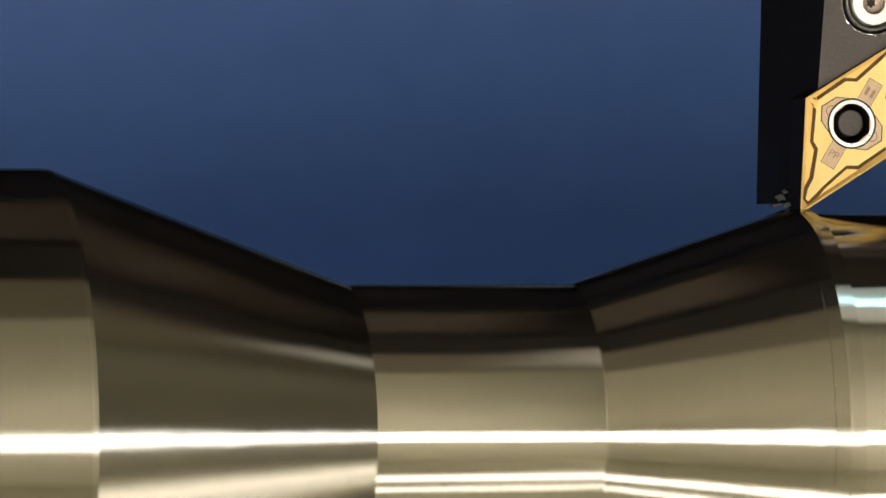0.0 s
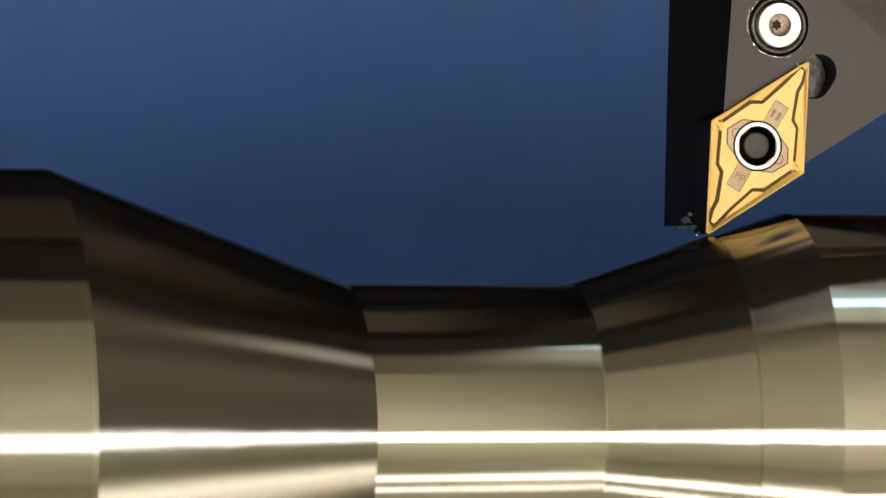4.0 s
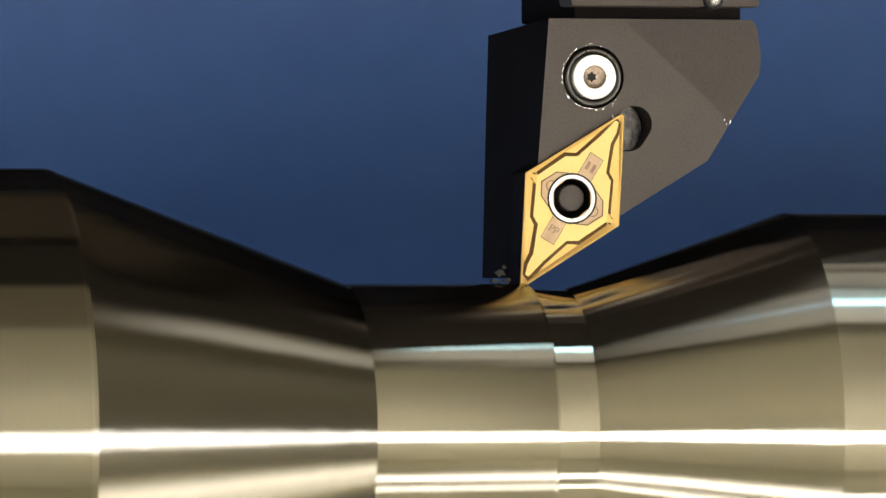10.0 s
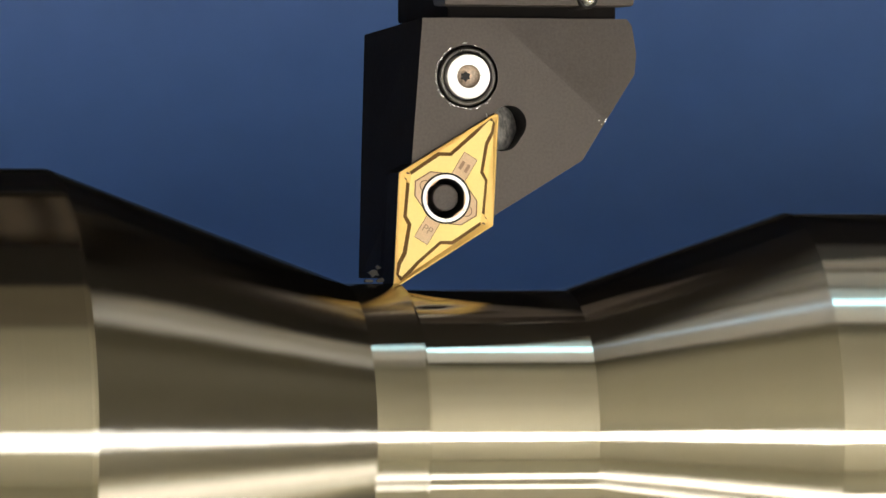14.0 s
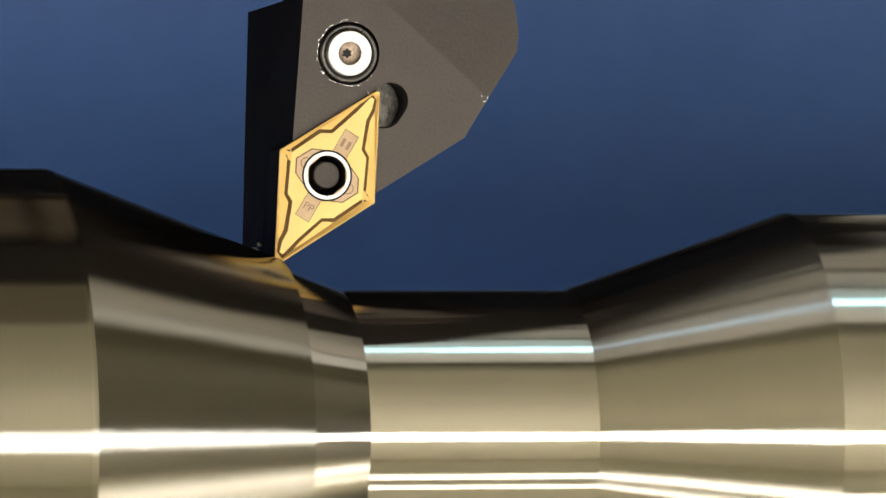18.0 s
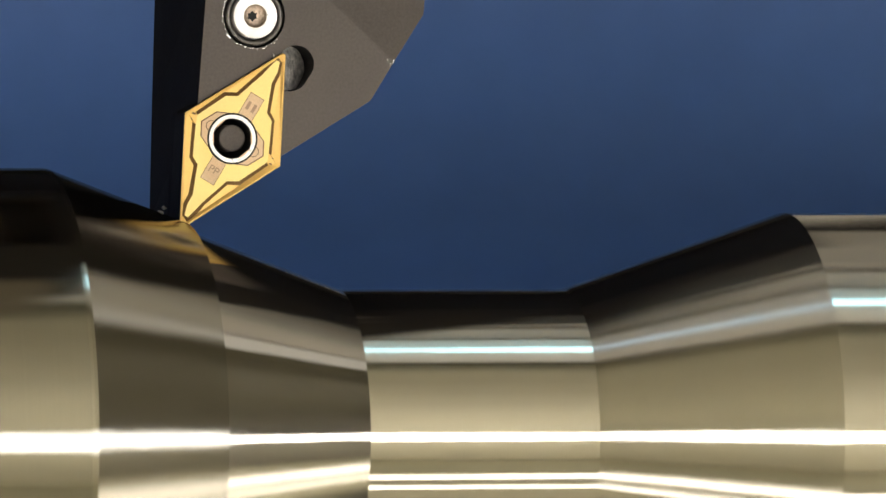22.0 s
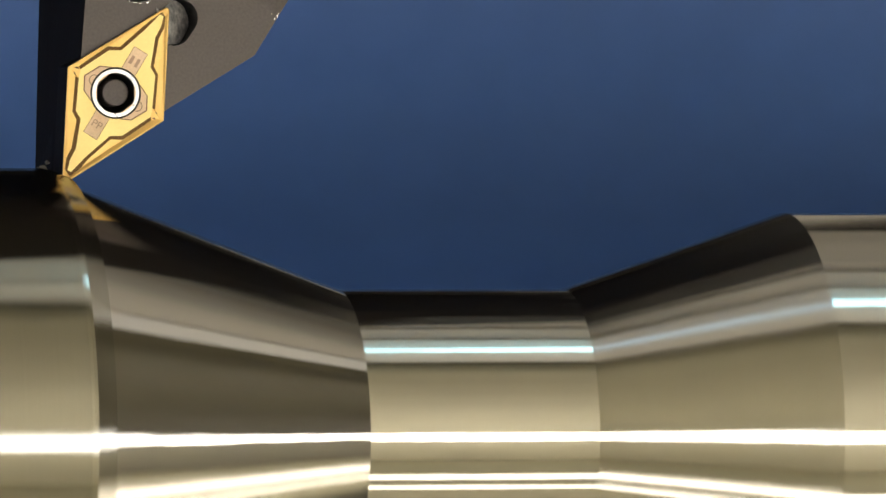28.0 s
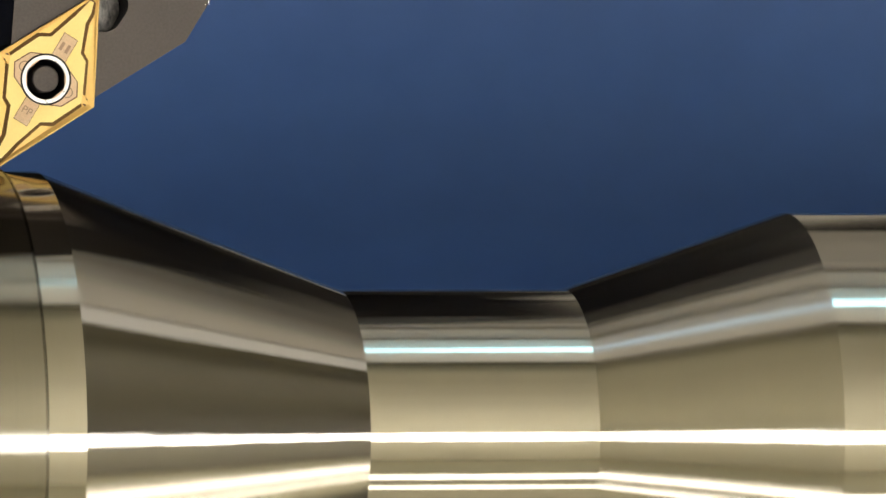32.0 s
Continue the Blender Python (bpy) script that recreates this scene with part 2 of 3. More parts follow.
bmesh.ops.solidify(guard, geom=list(guard.faces), thickness=0.003)
tagged(part("backdrop", guard, BLUE, smooth=True), "blue enamelled hollow sheet cover behind the workpiece", "sheet cover", kind="structure")
# Unseen bed slab, dark so less light reaches the blue cover's lower part.
slab("floor_bed", -1.29, 0.19, -0.50, 0.355, 0.363, 0.40, DARK, "machine bed under the workpiece, coloured dark to dim the blue cover", "machine bed")
# Unseen baffle, added to keep light off the blue cover's right.
slab("wall_baffle", 0.195, 0.215, -0.10, 0.358, 0.40, AXIS + 0.15, DIM, "unseen grey baffle that dims the blue cover's right", "wall")
slab("wall_spindle", -1.3, -0.62, -0.2, 0.4, 0.36, 1.4, GREY, "light grey spindle housing that holds the workpiece", "wall")


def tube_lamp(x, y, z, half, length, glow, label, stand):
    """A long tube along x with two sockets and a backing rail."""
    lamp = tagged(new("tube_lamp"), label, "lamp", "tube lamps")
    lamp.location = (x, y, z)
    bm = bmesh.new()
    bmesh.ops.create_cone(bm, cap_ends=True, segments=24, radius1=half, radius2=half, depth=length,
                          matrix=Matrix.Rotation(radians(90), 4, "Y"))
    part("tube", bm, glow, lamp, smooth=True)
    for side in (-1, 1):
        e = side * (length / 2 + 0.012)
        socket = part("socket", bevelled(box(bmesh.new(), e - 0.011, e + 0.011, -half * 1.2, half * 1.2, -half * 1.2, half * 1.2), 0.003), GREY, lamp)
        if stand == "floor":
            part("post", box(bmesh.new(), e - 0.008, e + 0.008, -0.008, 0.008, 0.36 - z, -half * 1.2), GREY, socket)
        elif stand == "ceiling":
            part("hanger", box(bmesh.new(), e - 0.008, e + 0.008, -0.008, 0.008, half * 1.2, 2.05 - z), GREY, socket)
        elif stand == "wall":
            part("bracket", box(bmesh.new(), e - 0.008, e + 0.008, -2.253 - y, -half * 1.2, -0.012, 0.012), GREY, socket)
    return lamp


tube_lamp(0.85, -1.735, AXIS - 0.072, 0.080, 3.7, GLOW_FRONT, "long white tube lamp on the front wall", "wall")
tube_lamp(0.6, -0.86, AXIS - 0.585, 0.028, 3.0, GLOW_LOW, "long warm white tube lamp on low posts", "floor")
tube_lamp(0.6, -0.74, AXIS - 0.69, 0.017, 3.0, GLOW_LOW, "thin warm white tube lamp on short posts", "floor")
tube_lamp(0.2335, -0.262, AXIS + 0.75, 0.030, 0.113, GLOW_TOP, "cool white tube lamp hanging from the roof", "ceiling")


# Added fill lamp: brightens the blue cover's left; its shade spares the hood.
fill_lamp = tube_lamp(-0.462, -0.05, AXIS + 0.14, 0.040, 0.276, GLOW_FILL, "added white fill lamp that brightens the blue cover's left", "housing")
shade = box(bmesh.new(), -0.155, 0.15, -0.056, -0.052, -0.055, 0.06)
part("shade", box(shade, -0.155, 0.15, -0.0515, 0.03, 0.056, 0.06), DARK, fill_lamp, "dark sheet shade")


def roof_trim(y0, y1, mat):
    slab("trim", -1.29, 0.50, y0, y1, 2.035, 2.047, mat, "dark painted roof seam strip", "trim")


roof_trim(-0.552, -0.515, OLIVE)
# Unseen sheet; its slant gives a sharp edge mirrored in the long taper.
sheet = bmesh.new()
outline = [(0.665, -0.553), (0.96, -0.434), (1.27, -0.25), (1.54, -0.05), (2.89, -0.05), (2.89, -0.553)]
faces = [[sheet.verts.new((x, y, z)) for x, y in outline] for z in (2.031, 2.049)]
sheet.faces.new(faces[0]), sheet.faces.new(faces[1])
for i in range(6):
    sheet.faces.new((faces[0][i], faces[0][(i + 1) % 6], faces[1][(i + 1) % 6], faces[1][i]))
bmesh.ops.recalc_face_normals(sheet, faces=list(sheet.faces))
# an added glowing panel along the sheet's slanting edge, for the taper's pale reflection
light = tagged(new("band_glow"), "added glowing panel for the pale band mirrored in the long taper", "lamp")
light.location = (0, 0, 2.049)
for name, grow, z0, z1, mat in (("panel_frame", 0.006, -0.008, 0.0, GREY), ("diffuser", 0.0, -0.013, -0.009, GLOW_PANEL)):
    bm = bmesh.new()
    rim = [(0.72 - grow, -0.525 - grow), (0.96, -0.426 - grow), (1.26 + grow, -0.241 - grow), (1.26 + grow, -0.02 + grow), (0.96, -0.21 + grow), (0.72 - grow, -0.31 + grow)]
    loops = [[bm.verts.new((x, y, z)) for x, y in rim] for z in (z0, z1)]
    for i in range(6):
        bm.faces.new((loops[0][i], loops[0][(i + 1) % 6], loops[1][(i + 1) % 6], loops[1][i]))
    for row in loops:
        bm.faces.new((row[0], row[1], row[4], row[5])), bm.faces.new((row[1], row[2], row[3], row[4]))
    bmesh.ops.recalc_face_normals(bm, faces=list(bm.faces))
    part(name, bm, mat, light)
tagged(part("ceiling_sheet", sheet, OLIVE), "olive brown roof sheet, slanted for the edge mirrored in the taper", "ceiling", kind="structure")
# Mid grey: a painted step between the bright roof and its dark rear.
slab("ceiling_panel", 0.51, 2.89, -0.04, 0.12, 2.040, 2.047, PALE, "mid-grey roof panel, a step of the painted light falloff", "ceiling")
roof_trim(-0.14, -0.125, DIM)
roof_trim(-0.33, -0.322, DIM)
roof_trim(0.03, 0.06, DIM)

tube_lamp(-0.25, -0.262, AXIS + 0.75, 0.018, 0.30, GLOW_DIM, "thin dim cool tube lamp hanging from the roof", "ceiling")

# ---- the workpiece ----
NECK_A, NECK_B, NECK_R = -14.98, 17.01, 19.65
BIG_A, BIG_R = -57.45, 35.75
END_B, END_R = 48.52, 30.19
# the same corners before the cut
U_NECK_A, U_NECK_B, U_NECK_R = -14.2, 18.0, 20.45
U_BIG_A, U_BIG_R = -56.01, 36.16
U_END_B, U_END_R = 49.3, 30.75


def finished(s):
    if s < BIG_A:
        return BIG_R
    if s < NECK_A:
        return NECK_R + (BIG_R - NECK_R) * (NECK_A - s) / (NECK_A - BIG_A)
    if s < NECK_B:
        return NECK_R
    return min(END_R, NECK_R + (END_R - NECK_R) * (s - NECK_B) / (END_B - NECK_B))


def uncut(s):
    """The radius before the cut, its large corner worn round."""
    wear = 0.15
    if s < U_BIG_A - wear:
        return U_BIG_R
    if s < U_BIG_A + wear:
        return U_BIG_R - (U_BIG_R - U_NECK_R) / (U_NECK_A - U_BIG_A) * (s - U_BIG_A + wear) ** 2 / (4 * wear)
    if s < U_NECK_A:
        return U_NECK_R + (U_BIG_R - U_NECK_R) * (U_NECK_A - s) / (U_NECK_A - U_BIG_A)
    if s < U_NECK_B:
        return U_NECK_R
    return min(U_END_R, U_NECK_R + (U_END_R - U_NECK_R) * (s - U_NECK_B) / (U_END_B - U_NECK_B))


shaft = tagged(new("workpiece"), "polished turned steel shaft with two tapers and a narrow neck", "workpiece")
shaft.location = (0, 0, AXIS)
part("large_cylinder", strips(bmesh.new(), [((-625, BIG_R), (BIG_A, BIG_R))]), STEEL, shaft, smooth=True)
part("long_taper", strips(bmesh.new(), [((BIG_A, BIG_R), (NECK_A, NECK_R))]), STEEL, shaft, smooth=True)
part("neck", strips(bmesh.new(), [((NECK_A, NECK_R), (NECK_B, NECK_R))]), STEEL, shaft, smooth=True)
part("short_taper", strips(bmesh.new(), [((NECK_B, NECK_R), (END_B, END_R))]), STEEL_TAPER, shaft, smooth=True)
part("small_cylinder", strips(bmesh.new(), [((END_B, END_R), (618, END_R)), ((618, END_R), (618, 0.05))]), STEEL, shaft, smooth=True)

# the tool's way: seconds and place of the cutting point along the axis
FEED = [(0.0, 51.25), (0.5, 49.86), (1.0, 48.40), (1.4, 47.20), (2.0, 45.12), (2.5, 43.35), (3.0, 41.50), (3.5, 39.60),
        (4.5, 35.70), (5.5, 31.65), (6.0, 29.58), (6.5, 27.45), (7.0, 25.25), (7.5, 22.96), (8.0, 20.60), (8.5, 18.12), (9.0, 15.58),
        (10.0, 11.12), (11.0, 6.65), (12.0, 2.17), (13.0, -2.28), (14.0, -6.80), (14.5, -9.08), (15.2, -12.26), (15.9, -15.40),
        (16.5, -17.75), (17.0, -19.80), (17.5, -21.72), (18.0, -23.56), (19.0, -27.15), (20.0, -30.50), (21.0, -33.75), (22.0, -36.85),
        (23.0, -39.78), (24.0, -42.64), (25.0, -45.38), (25.5, -46.72), (26.5, -49.36), (27.5, -51.92), (28.0, -53.13), (29.0, -55.55),
        (30.0, -57.95), (31.0, -60.44), (32.0, -62.82)]


def tip_height(s):
    """The height of the cutting point over the axis."""
    if s > 47.2:
        return 30.40
    if s > 15.58:
        return 19.95 + (s - 15.58) * (30.40 - 19.95) / (47.2 - 15.58)
    if s > -15.4:
        return 19.95
    return min(36.03, 19.95 + (-15.4 - s) * (36.03 - 19.95) / (57.95 - 15.4))


def when(s):
    """The time at which the cut reaches the place s."""
    s -= 0.2
    for (t0, s0), (t1, s1) in zip(FEED, FEED[1:]):
        if s1 <= s <= s0:
            return t0 + (t1 - t0) * (s0 - s) / (s0 - s1)
    return 0.0 if s > FEED[0][1] else 32.0


# the layer that the tool takes off, in rings: on the tapers and the first cylinder one ring after another
STEP = 0.45
peeled, pushed = [], []


def torn_ring(a, b, inner, first, steps, deep=0.06):
    """A ring of stock: its end towards the cut is torn into a fine groove, and it reaches over the groove of the ring before."""
    start = a if first else a - 0.22
    tear = [(start, uncut(start)), (b - 0.22, uncut(b - 0.22))]
    tear += [(b - d, uncut(b - d) - deep * k) for d, k in ((0.18, 1.0), (0.07, 1.0), (0.03, 0.15), (0.0, 0.2))]
    tear += [(b, inner), (start, inner)]
    return welded(strips(bmesh.new(), list(zip(tear, tear[1:] + tear[:1])), steps))


def peel(s0, s1, way, steps=160):
    """Rings from s0 to s1, each of which slips away by way (millimetres along the axis) as the cut reaches it."""
    count = max(1, round((s1 - s0) / STEP))
    for i in range(count):
        a, b = s0 + (s1 - s0) * i / count, s0 + (s1 - s0) * (i + 1) / count
        inner = min(finished(a), finished(b)) - 0.6
        stock = torn_ring(a, b, inner, i == 0, steps) if way > 0 else ring(a, uncut(a), b, uncut(b), inner, steps)
        ob = part("uncut_ring", stock, STEEL_UNCUT if way > 0 else STEEL_LONG, shaft, smooth=True)
        if uncut(a) > BIG_R - 0.3 and way < 0:
            pushed.append((ob, b, when(b)))
        else:
            peeled.append((ob, when(b), when(a), Vector((way * MM, 0, 0))))


def peel_thirds(s0, s1):
    """Rings in three arcs, which close in on the axis as the cut reaches them."""
    count = max(1, round((s1 - s0) / STEP))
    for i in range(count):
        a, b = s0 + (s1 - s0) * i / count, s0 + (s1 - s0) * (i + 1) / count
        for third in range(3):
            start = third * 2 * math.pi / 3
            ob = part("uncut_arc", ring(a, uncut(a), b, uncut(b), finished(a) - 1.5, 64, start, 2 * math.pi / 3), STEEL_UNCUT, shaft, smooth=True)
            mid = start + math.pi / 3
            peeled.append((ob, when(b), when(a), Vector((0, math.cos(mid), -math.sin(mid))) * 1.5 * MM))


peel_thirds(47.4, 51.45)
peel(U_NECK_B, 47.4, 2.3)
lip = [(U_NECK_A, U_NECK_R), (U_NECK_B - 0.34, U_NECK_R), (U_NECK_B - 0.24, U_NECK_R - 0.025), (U_NECK_B - 0.14, U_NECK_R + 0.015),
       (U_NECK_B, U_NECK_R), (U_NECK_B, NECK_R - 0.6)]
neck_skin = part("uncut_neck_sleeve", welded(strips(bmesh.new(), list(zip(lip, lip[1:])))), STEEL_NECK, shaft, smooth=True)
peel(U_BIG_A - 0.8, U_NECK_A, -3.4)
big_skin = part("uncut_large_sleeve", ring(-600, U_BIG_R, U_BIG_A - 0.8, U_BIG_R, BIG_R - 0.6), STEEL_ROUGH, shaft, smooth=True)

# ---- the tool ----
tool = tagged(new("turning_tool"), "black steel turning tool with a gold-coated rhombic cutting insert", "turning tool")


def loop_edges(bm, points, depth):
    verts = [bm.verts.new((x * MM, y * MM if y is not None else depth * MM, z * MM)) for x, z, y in points]
    return verts, [bm.edges.new((verts[i], verts[(i + 1) % len(verts)])) for i in range(len(verts))]


def circle(cx, cz, r, steps=40):
    return [(cx + r * math.cos(2 * math.pi * i / steps), cz + r * math.sin(2 * math.pi * i / steps), None) for i in range(steps)]


def slot(ax, az, bx, bz, r, steps=16):
    """A round-ended slot from a to b."""
    turn = math.atan2(bz - az, bx - ax)
    points = []
    for cx, cz, base in ((bx, bz, turn - math.pi / 2), (ax, az, turn + math.pi / 2)):
        points += [(cx + r * math.cos(base + math.pi * i / steps), cz + r * math.sin(base + math.pi * i / steps), None) for i in range(steps + 1)]
    return points


HEAD = [(0.2, 1.2), (13.4, 8.9), (14.44, 9.95), (26.8, 17.45), (30.2, 22.93), (34.5, 29.35), (34.83, 32.1), (34.3, 36.0), (33.6, 37.0), (4.1, 37.0), (2.55, 16.8)]
SCREW = (10.45, 28.95)
HOLE = (7.2, 12.2)
RELIEF = (16.35, 22.5, 15.5, 21.2)


def holder_head():
    face = 0.8
    crease = (Vector((30.2, 22.93)) - Vector((14.5, 37.0))).normalized()

    def fall(x, z):
        """The front's depth at x, z: flat, and falling back past the crease."""
        v = Vector((x, z)) - Vector((14.5, 37.0))
        return face + 0.12 * max(0.0, crease.x * v.y - crease.y * v.x)

    # the flat front, with the screw's seat and the relief pocket cut into it
    bm = bmesh.new()
    flat = [(x, z, None) for x, z in HEAD[:5]] + [(14.5, 37.0, None), (4.1, 37.0, None), (2.55, 16.8, None)]
    _, edges = loop_edges(bm, flat, face)
    for hole in (circle(*SCREW, 4.35), slot(*RELIEF, 2.5), circle(*HOLE, 2.9)):
        rim, more = loop_edges(bm, hole, face)
        edges += more
    bmesh.ops.triangle_fill(bm, edges=edges, use_beauty=True)
    for f in bm.faces:
        if f.normal.y > 0:
            f.normal_flip()
    part("front_face", bm, OXIDE, tool)
    # the facet that falls back towards the shoulder
    bm = bmesh.new()
    corners = [(x, z, fall(x, z)) for x, z in [(14.5, 37.0)] + HEAD[4:9]]
    bm.faces.new([bm.verts.new((x * MM, y * MM, z * MM)) for x, z, y in corners][::-1])
    bm.normal_update()
    for f in bm.faces:
        if f.normal.y > 0:
            f.normal_flip()
    part("shoulder_facet", bm, OXIDE, tool)
    # the sides and the back, their colour darkened to stand in for shade
    bm = bmesh.new()
    depth = [fall(x, z) for x, z in HEAD]
    near = [bm.verts.new((x * MM, y * MM, z * MM)) for (x, z), y in zip(HEAD, depth)]
    rear = [(2.66, 1.15)] + HEAD[1:9] + [(3.5, 35.3), (3.0, 16.8)]
    far = [bm.verts.new((x * MM, 32 * MM, z * MM)) for x, z in rear]
    for i in range(len(HEAD)):
        j = (i + 1) % len(HEAD)
        bm.faces.new((near[i], far[i], far[j], near[j]))
    bm.faces.new(far)
    bmesh.ops.recalc_face_normals(bm, faces=list(bm.faces))
    part("holder_side", bm, OXIDE_SHADED, tool, "side of the holder, coloured dark as shade")
    # pockets, black inside to stand in for their shade
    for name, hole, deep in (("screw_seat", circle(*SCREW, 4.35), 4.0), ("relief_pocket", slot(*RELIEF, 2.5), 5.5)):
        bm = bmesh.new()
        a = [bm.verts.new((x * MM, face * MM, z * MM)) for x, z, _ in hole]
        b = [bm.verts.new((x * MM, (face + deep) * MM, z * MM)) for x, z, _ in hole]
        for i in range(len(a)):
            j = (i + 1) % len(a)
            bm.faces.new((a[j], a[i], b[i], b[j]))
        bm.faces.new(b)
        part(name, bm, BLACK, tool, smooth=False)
    bm = bmesh.new()
    turns = 20
    rows = []
    for k in range(9):
        u = k / 8
        x = 13.1 + 5.4 * u
        y = face + 0.25 + 4.6 * u ** 1.5
        reach = 2.46 * math.sqrt(max(0.0, 1 - ((x - 15.9) / 2.75) ** 2)) if x > 15.9 else 2.46
        rows.append([bm.verts.new((x * MM, (y - 0.5 * math.sin(math.pi * v / turns)) * MM, (21.9 + reach * 1.22 * (2 * v / turns - 1)) * MM)) for v in range(turns + 1)])
    for a, b in zip(rows, rows[1:]):
        for v in range(turns):
            bm.faces.new((a[v], b[v], b[v + 1], a[v + 1]))
    for f in bm.faces:
        f.normal_update()
        if f.normal.y > 0:
            f.normal_flip()
    part("pocket_floor", bm, POCKET, tool, "scuffed bright steel inside the relief pocket", True)
    part("coolant_nozzle", lathe_y(26.2, 39.6, [(0.3, -5.6), (0.7, -5.4), (0.95, -5.0), (0.95, 3.0)], 24), CHROME, tool, "small bright coolant nozzle in a dark collar", True)
    part("nozzle_collar", lathe_y(26.2, 39.6, [(1.0, -4.6), (1.3, -4.7), (1.45, -4.3), (1.45, 3.0)], 24, False), BLACK, tool, "dark collar round the nozzle", True)
    # bright burrs round the screw's seat
    spread = random.Random(4)
    for ang in (78, 96, 104, 118, 126, 139, 147, 158, 165, 172, 178, 184, 191, 198, 207, 214, 222, 231, 244, 258, 266, 273, 280, 287, 295, 303, 318):
        a, r, w = radians(ang + spread.uniform(-5, 5)), 4.35 + spread.uniform(0.0, 0.25), spread.uniform(0.1, 0.5)
        c, along, out = Vector((SCREW[0] + r * math.cos(a), SCREW[1] + r * math.sin(a))), Vector((-math.sin(a), math.cos(a))), Vector((math.cos(a), math.sin(a)))
        chip = [c - along * w, c + out * spread.uniform(0.03, 0.10), c + along * w, c - out * 0.03]
        part("burr", prism(bmesh.new(), [tuple(q) for q in chip], face - spread.uniform(0.06, 0.16), face + 0.1), CHROME, tool, "bright metal burr")

    # bright spots on the holder's edges and beside the insert's far point
    for x, z, w, h in ((30.05, 22.9, 0.1, 0.3), (29.6, 22.5, 0.08, 0.12), (29.2, 23.1, 0.06, 0.1)):
        spot = [(x - w, z - h * 0.6), (x - w * 0.2, z - h), (x + w * 0.7, z - h * 0.1), (x + w, z + h), (x - w * 0.3, z + h * 0.5)]
        front = fall(x, z)
        part("bright_spot", prism(bmesh.new(), spot, front - 0.05, front + 0.2), CHROME, tool, "bright spot")


holder_head()
part("shank", bevelled(box(bmesh.new(), 8.2 * MM, 32.2 * MM, 3.0 * MM, 31.8 * MM, 36.9 * MM, 140 * MM), 0.0004), OXIDE_SHADED, tool)

INSERT = [(-0.21, -0.36), (13.95, 8.45), (14.76, 24.2), (0.6, 15.75)]


def insert_outline(inset, nose, steps=8):
    """The rhombus, moved in by inset, its corners rounded."""
    pts = []
    corners = [Vector(p) for p in INSERT]
    for i in range(4):
        p, before, after = corners[i], corners[i - 1], corners[(i + 1) % 4]
        d0, d1 = (before - p).normalized(), (after - p).normalized()
        half = d0.angle(d1) / 2
        mid = (d0 + d1).normalized()
        r = nose if i % 2 == 0 else 0.3
        c = p + mid * (inset + r) / math.sin(half)
        away = [-d.orthogonal() if d.orthogonal().dot(mid) > 0 else d.orthogonal() for d in (d0, d1)]
        a0, a1 = (math.atan2(v.y, v.x) for v in away)
        while a1 - a0 > math.pi:
            a1 -= 2 * math.pi
        while a1 - a0 < -math.pi:
            a1 += 2 * math.pi
        for k in range(steps + 1):
            ang = a0 + (a1 - a0) * k / steps
            pts.append((c.x + r * math.cos(ang), c.y + r * math.sin(ang)))
    return pts


def loft(bm, rows):
    """Joins closed loops of equal length, each (points, y)."""
    made = [[bm.verts.new((x * MM, y * MM, z * MM)) for x, z in pts] for pts, y in rows]
    for a, b in zip(made, made[1:]):
        for i in range(len(a)):
            j = (i + 1) % len(a)
            bm.faces.new((a[i], a[j], b[j], b[i]))
    return made



# the chip breaker's groove, half of it about the hole; the other half is the same, turned about
GROOVE_OUT = [[(-5.53, 2.23), (-5.97, -2.54), (-5.37, -3.66), (-6.07, -7.44), (-6.80, -8.84), (-7.0, -10.4)],
              [(-5.02, 3.66), (-1.05, 6.36), (0.64, 6.29), (3.83, 9.05), (4.79, 10.17), (6.3, 11.35)]]
GROOVE_IN = [[(-5.11, 2.02), (-5.53, -2.42), (-4.86, -3.53), (-5.53, -7.6), (-6.33, -9.05), (-6.68, -10.48)],
             [(-4.89, 3.22), (-0.9, 5.83), (0.8, 5.83), (4.15, 8.68), (5.05, 9.61), (6.2, 10.75)]]


def groove_loop(halves):
    side, end = halves
    back = [(-x, -z) for x, z in side]
    return [(HOLE[0] + x, HOLE[1] + z) for x, z in side + [(-x, -z) for x, z in end][::-1] + back + end[::-1]]


